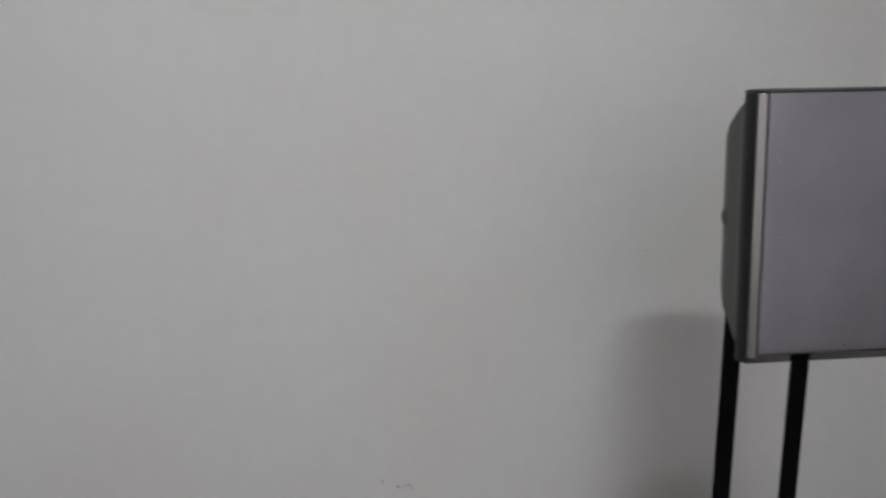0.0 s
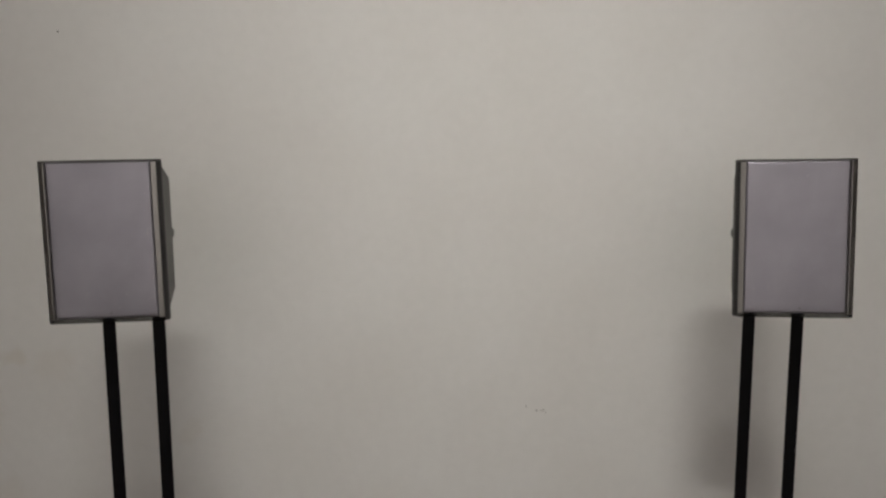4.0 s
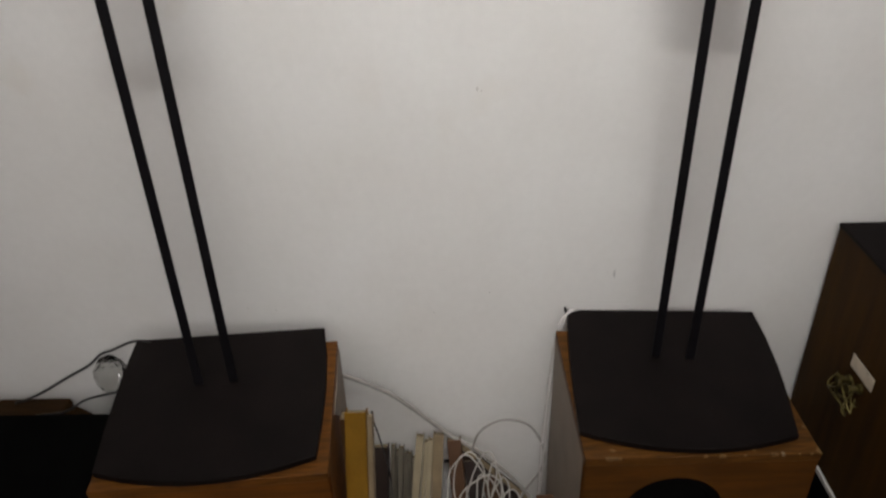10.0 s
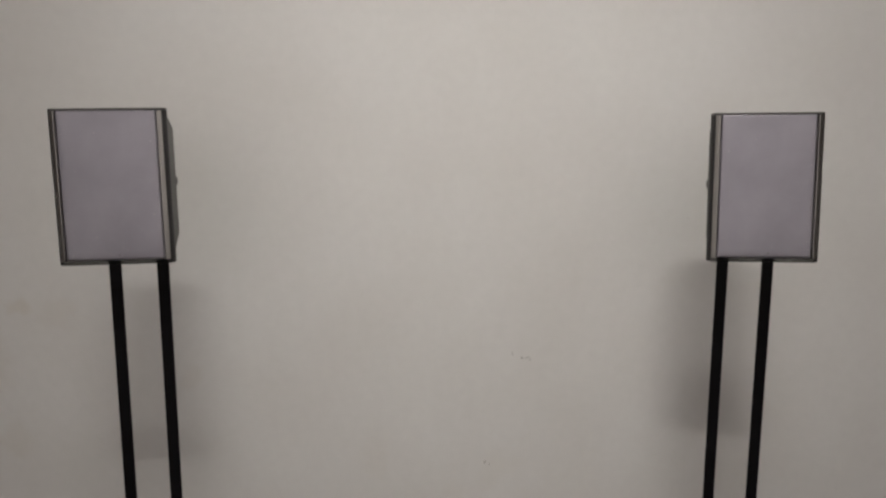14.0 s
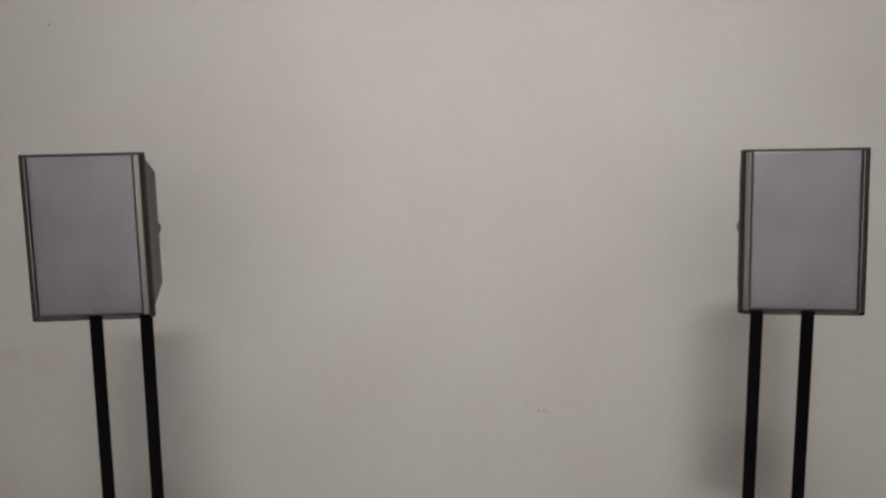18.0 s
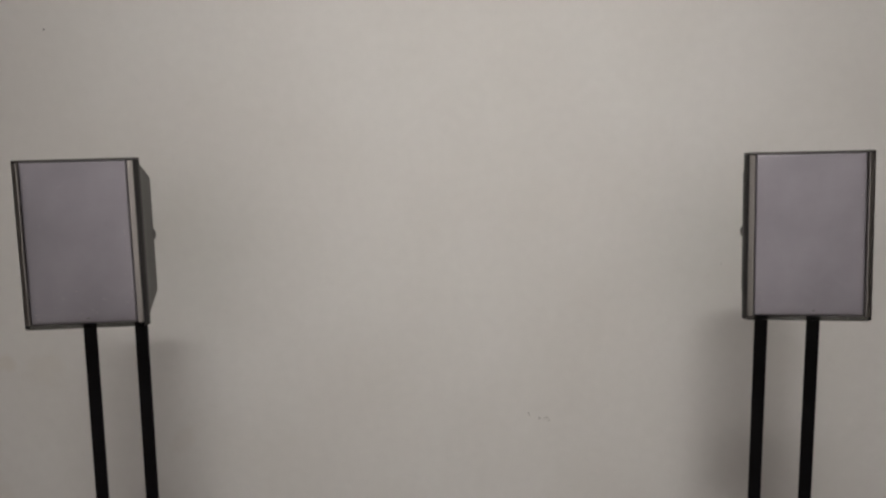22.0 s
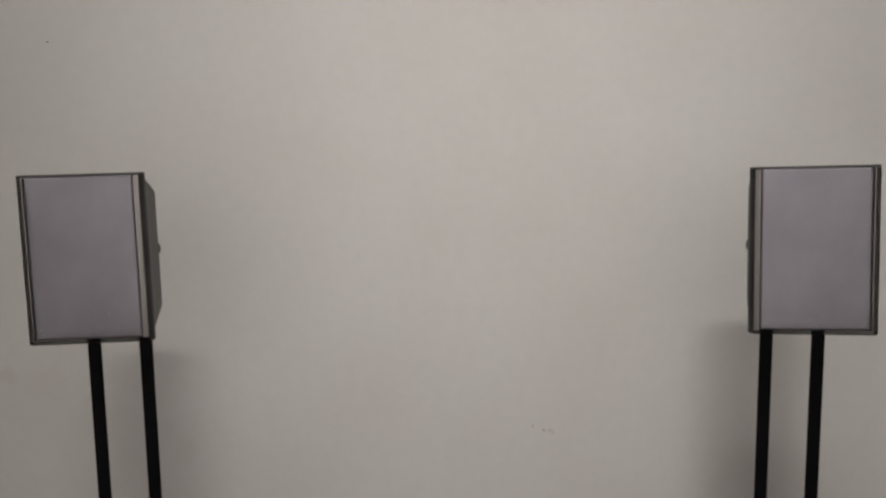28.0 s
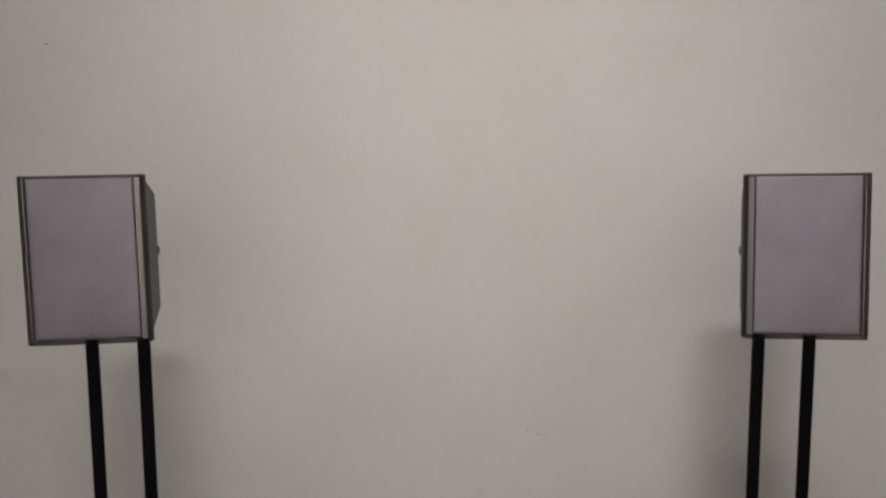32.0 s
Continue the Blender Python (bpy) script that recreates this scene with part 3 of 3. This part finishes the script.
cab_l = cabinet(front_mid(-0.187, -0.442, 5.0, 0.392), 0.392, 0.355, "wood", "wood", 0.0, "orange wooden speaker cabinet beside the row of books")
cab_r = cabinet(pose(0.4376, -0.416, 0, 0, 0, 1.0), 0.394, 0.352, "pale", "brown_wood", -0.036, "worn brown wooden speaker cabinet with a pale side board", "brown_wood", "brown_top")
rnd = random.Random(17)
for i in range(16):
    x, k = rnd.uniform(-0.185, 0.190), rnd.uniform(0.5, 1.7)
    y = 0.0 if i % 3 else rnd.uniform(0.004, 0.02)
    outline = [(x + 0.0042 * k * math.cos(a) * rnd.uniform(0.5, 1.2), max(-0.0006, y + 0.0026 * k * math.sin(a) * rnd.uniform(0.5, 1.2))) for a in [q * math.pi / 4 for q in range(8)]]
    part("chip", prism(outline, CAB_TOP - 0.003 * k, CAB_TOP + 0.0006), "chipped", cab_r)
part("chip", prism([(0.130, -0.0006), (0.136, -0.0004), (0.1345, 0.006), (0.131, 0.005)], CAB_TOP - 0.005, CAB_TOP + 0.0008), "beige", cab_r)
for x, y, k in ((0.195, 0.004, 1.6), (0.193, 0.06, 1.0), (0.196, 0.13, 1.3)):
    part("chip", prism([(x - 0.004 * k, y), (x + 0.0012, y - 0.004 * k), (x + 0.0016, y + 0.006 * k), (x - 0.002, y + 0.005 * k)], CAB_TOP - 0.002, CAB_TOP + 0.0006), "chipped", cab_r)

# ---- dark cabinet and wooden box by the glass bulb ----
dark = thing("dark_cabinet", pose(-0.93, -0.33, 0), "black cloth-covered low cabinet beside the wooden cabinet", "cabinet")
part("body", box(-0.3, 0.29, -0.2, 0.205, FLOOR, 0.280, 0.004), "dark", dark)
part("top_panel", box(-0.3, 0.29, -0.2, 0.205, 0.280, 0.287, 0.002), "dark", dark)
woodbox = thing("wooden_box", pose(-1.1, -0.06, 0), "brown wooden box standing against the wall", "box")
part("body", prism([(-0.25, FLOOR), (0.270, FLOOR), (0.270, 0.188), (0.232, 0.216), (-0.25, 0.216)], -0.055, 0.045, 0.002, "y"), "walnut", woodbox)
part("lid", prism([(-0.253, 0.217), (0.234, 0.217), (0.228, 0.231), (-0.253, 0.231)], -0.058, 0.048, 0.002, "y"), "walnut", woodbox)

# ---- big brown loudspeaker turned sideways ----
big = thing("large_loudspeaker", pose(0.793, -0.012, 0), "large dark brown wooden loudspeaker with a black top", "loudspeaker")
part("plinth", box(0.02, 0.36, -0.55, -0.005, FLOOR, 0.150), "dark", big)
part("side_panel", box(0.0, 0.018, -0.58, 0.0, 0.158, 0.650, 0.0015), "teak", big, "dark brown veneer side")
part("edge_strip", box(-0.004, 0.02, -0.585, -0.15, 0.146, 0.158, 0.001), "trim", big, "white edge strip")
part("carcass", box(0.018, 0.38, -0.58, 0.0, 0.150, 0.640, 0.002), "teak", big)
part("top_panel", box(-0.001, 0.382, -0.582, 0.0015, 0.650, 0.658, 0.0015), "plate", big, "black top")
lab = part("paper_label", box(-0.0012, 0.0004, -0.245, -0.165, 0.435, 0.463), "paper", big, "torn strip of paper")
for y, z in ((-0.178, 0.404), (-0.214, 0.412)):
    po = part("terminal", lathe([(0.010, 0.0), (0.010, -0.006), (0.006, -0.007), (0.006, -0.018), (0.0085, -0.019), (0.0085, -0.026)], 14, "x"), "brass", big, "brass terminal")
    po.location = (0, y, z + 0.004)
rnd = random.Random(5)
for i in range(4):
    pts = [(-0.016, -0.178 - 0.036 * (i % 2), 0.408)]
    for k in range(5):
        pts.append((-0.018 - rnd.uniform(0, 0.020), -0.200 + rnd.uniform(-0.050, 0.036), 0.410 + rnd.uniform(-0.036, 0.024)))
    pts.append((-0.008, -0.20 - 0.01 * (i % 5), 0.42 - 0.012 * (i % 5)))
    part("wire", tube(pts, 0.0019, 6, 5), "brass", big, "bare brass-coloured wire")
# things on its black top
amp = thing("black_case", pose(0.96, -0.22, 0.658, 0, 0, 3), "low black case lying on the large loudspeaker", "case")
part("body", prism([(-0.11, -0.1), (0.11, -0.1), (0.11, 0.07), (-0.07, 0.07), (-0.11, 0.03)], 0, 0.035, 0.003), "black", amp)
part("dial", lathe([(0.008, 0.035), (0.008, 0.041), (0.006, 0.042)], 14), "chrome", amp).location = (-0.06, 0.02, 0)
pot = thing("small_pot", pose(0.955, -0.055, 0.658), "small pale pot holding green leaves", "pot")
part("bowl", lathe([(0.010, 0), (0.014, 0.018), (0.015, 0.036), (0.013, 0.036), (0.009, 0.008)], 20), "paper", pot, smooth=True)
for a, l in ((178, 0.088), (150, 0.06), (20, 0.05), (80, 0.04)):
    bm = bmesh.new()
    n = 7
    left, right = [], []
    for i in range(n):
        t = i / (n - 1)
        wv = 0.010 * math.sin(math.pi * min(0.97, t * 0.9 + 0.06))
        x, z = l * t, 0.046 + 0.018 * t - 0.02 * t * t
        left.append((bm.verts.new((x, wv, z)), bm.verts.new((x, wv, z - 0.0015))))
        right.append((bm.verts.new((x, -wv, z + 0.003)), bm.verts.new((x, -wv, z + 0.0015))))
    for i in range(n - 1):
        for k in (0, 1):
            bm.faces.new((left[i][k], left[i + 1][k], right[i + 1][k], right[i][k]))
    part("leaf", bm, "leaf", pot).matrix_local = pose(0, 0, 0, 0, 0, a)

jar = thing("glass_jar", pose(0.851, -0.12, 0.658), "small clear glass jar on the black top", "jar")
part("vessel", lathe([(0.012, 0.0), (0.015, 0.004), (0.016, 0.02), (0.013, 0.036), (0.010, 0.042), (0.0085, 0.042), (0.0115, 0.034), (0.0140, 0.02), (0.0130, 0.006), (0.004, 0.004)], 24), "cut_glass", jar, smooth=True)

# ---- books between the cabinets ----
LEAN = 25.0


def book(x0, x1, top, deep, cover, side=0.0, label="", back=-0.014, lean=LEAN):
    """Leans back with its head against the wall; top: the height that it reaches."""
    w = x1 - x0
    height = (top - FLOOR) / math.cos(radians(lean))
    turn = pose(0, 0, 0, -lean, 0, 0) @ pose(0, 0, 0, 0, side, 0)
    foot = Vector(((x0 + x1) / 2, back, top)) - turn @ Vector((0, deep, height))
    b = thing("book", Matrix.Translation(foot) @ turn, label, "book", "row of old books on the floor")
    w2, t = w / 2, min(0.0025, w * 0.15)
    part("cover", box(-w2, -w2 + t, 0, deep, 0, height, 0.0006), cover, b)
    part("cover", box(w2 - t, w2, 0, deep, 0, height, 0.0006), cover, b)
    part("spine", box(-w2 + t, w2 - t, 0, t, 0, height, 0.0005), cover, b)
    part("page_block", box(-w2 + t, w2 - t, t, deep - 0.003, 0.003, height - 0.004), "pages", b, "yellowed page block")
    return b


book(-0.1925, -0.1840, 0.406, 0.03, "brown", 0, "tall brown board-covered book beside the yellow folder", -0.25, 5.0)
book(-0.1830, -0.1425, 0.410, 0.03, "yellow", 0, "thick mustard-yellow folder with a plain spine", -0.25)
book(-0.1420, -0.1320, 0.400, 0.03, "beige", 0, "thin beige book beside the yellow folder", -0.25)
book(-0.1780, -0.1390, 0.078, 0.035, "maroon", 2.0, "dark maroon book leaning on its neighbour")
# left edge, width, height reached, tilt
THIN = ((-0.1330, 0.0105, 0.078, 2.0), (-0.1222, 0.0072, 0.064, 2.5), (-0.1148, 0.0120, 0.072, 2.5), (-0.1026, 0.0062, 0.054, 3.0), (-0.0962, 0.0110, 0.052, 3.5), (-0.0850, 0.0115, 0.040, 4.0))
for x, wide, high, tilt in THIN:
    book(x, x + wide, high, 0.03, "grey", tilt, "thin grey worn notebook among the books")
book(-0.0715, -0.0535, 0.110, 0.035, "cream", 5.5, "cream paperback leaning slightly in the row")
book(-0.0533, -0.0438, 0.094, 0.035, "cream", 5.0, "thin cream booklet between two paperbacks")
book(-0.0436, -0.0310, 0.098, 0.035, "cream", 4.5, "cream paperback leaning slightly in the row")
book(-0.0308, -0.0060, 0.115, 0.035, "beige", 3.5, "beige worn paperback in the row")
# loose sheets pushed in between the notebooks
rnd = random.Random(29)
for i in range(9):
    x, top = -0.130 + 0.0125 * i + rnd.uniform(-0.002, 0.002), rnd.uniform(0.045, 0.072) + (0.026 if i > 4 else 0)
    sheet = thing("loose_sheet", pose(x, -0.052, top, -LEAN, rnd.uniform(1, 5), rnd.uniform(-2, 2)), "worn loose paper sheet standing between the books", "paper", "loose sheets among the books")
    n = 6
    ragged = [(-0.012, -0.21), (0.020, -0.21)] + [(0.020 - 0.032 * k / n, -0.001 - rnd.uniform(0, 0.007)) for k in range(n + 1)]
    part("sheet", prism(ragged, -0.0007, 0.0007, 0.0, "x"), "cream" if i > 4 else "grey", sheet)
book(0.0000, 0.0330, 0.098, 0.035, "brown", -4.0, "brown hardback leaning away from the row")
book(0.0360, 0.0730, 0.030, 0.035, "maroon", -8.0, "dark torn book leaning far over")
book(0.0800, 0.1160, -0.025, 0.035, "brown", -12.0, "brown book leaning far over under the cables")
fallen = thing("book", pose(0.0386, -0.004, 0.064, 0, 48.7, 0), "dark book fallen aslant against the wall", "book", "row of old books on the floor")
part("cover", box(0.0, 0.26, -0.030, -0.027, -0.045, 0.0, 0.0006), "maroon", fallen)
part("cover", box(0.0, 0.26, -0.003, 0.0, -0.045, 0.0, 0.0006), "maroon", fallen)
part("page_block", box(0.002, 0.258, -0.027, -0.003, -0.043, -0.002), "pages", fallen, "yellowed page block")

# ---- cables ----
def cable(points, radius, mat, label, steps=6):
    return tagged(obj("cable", tube(points, radius, 7, steps), mat, None, True), label, "cable")


cable([(-0.262, -0.06, 0.338), (-0.225, -0.055, 0.325), (-0.128, -0.045, 0.262), (-0.032, -0.04, 0.165), (0.005, -0.03, 0.116), (0.057, -0.045, 0.09), (0.14, -0.06, 0.02), (0.2, -0.07, -0.06), (0.23, -0.07, FLOOR + 0.005)], 0.0052, "grey_cable", "grey cable drooping along the wall behind the books")
cable([(0.058, -0.05, 0.080), (0.075, -0.045, 0.135), (0.115, -0.04, 0.166), (0.156, -0.04, 0.170), (0.196, -0.045, 0.152), (0.226, -0.05, 0.090), (0.222, -0.06, 0.03), (0.17, -0.08, -0.06), (0.12, -0.2, FLOOR + 0.003)], 0.0030, "grey_cable", "pale grey cable standing up in a wide loop")
cable([(-0.136, -0.248, 0.398), (-0.1345, -0.246, 0.370), (-0.126, -0.244, 0.320), (-0.113, -0.24, 0.219), (-0.110, -0.24, 0.10), (-0.108, -0.24, FLOOR + 0.002)], 0.0017, "black_cable", "thin black cable hanging beside the yellow folder")
rnd = random.Random(11)
# heap of coils: middle x, middle height, half width, half height, lean
COILS = ((0.044, 0.022, 0.042, 0.090, 0.10), (0.056, 0.012, 0.036, 0.100, -0.12), (0.074, 0.028, 0.031, 0.096, 0.22), (0.101, -0.022, 0.030, 0.086, -0.20), (0.112, 0.012, 0.018, 0.092, -0.05),
         (0.120, -0.020, 0.024, 0.086, 0.10), (0.130, -0.035, 0.031, 0.074, 0.25), (0.095, -0.050, 0.047, 0.064, 0.05), (0.150, -0.060, 0.036, 0.058, -0.15), (0.066, 0.030, 0.050, 0.080, 0.35), (0.140, -0.050, 0.020, 0.080, -0.30))
for i, (cx, cz, rx, rz, lean) in enumerate(COILS):
    pts = []
    for k in range(15):
        a = -math.pi * 0.5 + 2 * math.pi * k / 12.0
        v = rz * math.sin(a) * (1 + 0.05 * (k - 6) / 6)
        low = max(cz + v, FLOOR + 0.003)
        pts.append((cx + rx * math.cos(a) * rnd.uniform(0.88, 1.12) + lean * v, -0.115 - 0.007 * i + 0.35 * v + rnd.uniform(-0.004, 0.004), low))
    cable(pts, 0.0018, "white_cable", "loop of thin white cable heaped between the cabinets", 5)
block = thing("wooden_block", pose(0.216, -0.28, FLOOR, 0, 0, 1), "small brown wooden block beside the pale cabinet side", "block")
part("body", box(-0.020, 0.018, -0.09, 0.09, 0.0, 0.250, 0.003), "brown", block)
for dx in (0.0, 0.007):
    cable([(0.276 + dx, -0.016, 0.459), (0.268 + dx, -0.020, 0.461), (0.256 - dx, -0.035, 0.447), (0.242 - dx, -0.05, 0.38), (0.234 - dx, -0.06, 0.26), (0.226 - dx, -0.065, 0.12), (0.222 - dx, -0.07, FLOOR + 0.003)], 0.0023, "china", "white cable hanging down the cabinet's pale side")
cable([(-0.60, -0.10, 0.4600), (-0.628, -0.092, 0.4555), (-0.66, -0.075, 0.438), (-0.72, -0.04, 0.392), (-0.756, -0.03, 0.372), (-0.79, -0.03, 0.342), (-0.848, -0.03, 0.308), (-0.93, -0.03, 0.258), (-0.99, -0.03, 0.2345)], 0.0030, "black_cable", "black cable running from the stand to the wooden box")
cable([(-0.66, -0.10, 0.335), (-0.74, -0.075, 0.298), (-0.80, -0.070, 0.276), (-0.862, -0.062, 0.2345), (-0.93, -0.075, 0.2340), (-0.99, -0.108, 0.2345), (-1.02, -0.125, 0.284), (-1.06, -0.18, 0.290)], 0.0027, "black_cable", "black cable lying over the wooden box")

def facets(bm):
    """Presses small hollows into the faces, as on cut glass."""
    for f in list(bm.faces):
        if len(f.verts) == 4 and f.calc_area() > 4e-5:
            mid = f.calc_center_median() * 0.965
            made = bmesh.ops.poke(bm, faces=[f])["verts"]
            made[0].co = mid
    return bm


bulb = thing("glass_bulb", pose(-0.742, -0.037, 0.322, 4, 10, 0) @ Matrix.Diagonal((1.42, 1.05, 1.42, 1)), "clear cut-glass drop hanging on the black cable", "ornament")
prof = [(0.003, -0.037), (0.014, -0.033), (0.0225, -0.022), (0.0262, -0.005), (0.0255, 0.010), (0.0195, 0.025), (0.010, 0.035), (0.004, 0.038)]
part("globe", facets(lathe(prof, 9)), "cut_glass", bulb, "clear faceted glass drop")
part("cap", lathe([(0.003, 0.0375), (0.003, 0.040), (0.0015, 0.041)], 12), "black", bulb)

# ---- marks on the wall ----
# black cable tie by the plate's corner, fixed to the wall for support
part("cable_tie", box(0.2600, 0.2640, -0.012, 0.0, 0.450, 0.459, 0.001), "black", wall_back)
fleck([(0.075, 0.945, 0.006, 0.009), (0.083, 0.941, 0.003, 0.004)], "faint")
fleck([(0.1208, 1.1470, 0.0026, 0.0050), (0.1222, 1.1440, 0.0020, 0.0020)])
rnd = random.Random(41)
crumbs = [(0.1385, 1.1385, 0.0048, 0.0032), (0.1376, 1.1405, 0.0018, 0.0030), (0.1465, 1.1390, 0.0018, 0.0042), (0.1500, 1.1400, 0.0016, 0.0034)]
crumbs += [(rnd.uniform(0.136, 0.157), rnd.uniform(1.133, 1.143), rnd.uniform(0.0008, 0.0022), rnd.uniform(0.0008, 0.0022)) for _ in range(12)]
fleck(crumbs)
fleck([(-0.6235, 1.7595, 0.0042, 0.0036)], "groove")
fleck([(0.3594, 0.5400, 0.0020, 0.030)], "groove")
fleck([(0.346, 0.545, 0.0010, 0.012)])
fleck([(0.417, 1.3856, 0.002, 0.002)])
for x, z in ((-0.36, 0.462), (-0.42, 0.47), (-0.05, 0.40), (0.10, 0.50), (-0.02, 0.45)):
    fleck([(x, z, 0.003, 0.005)])
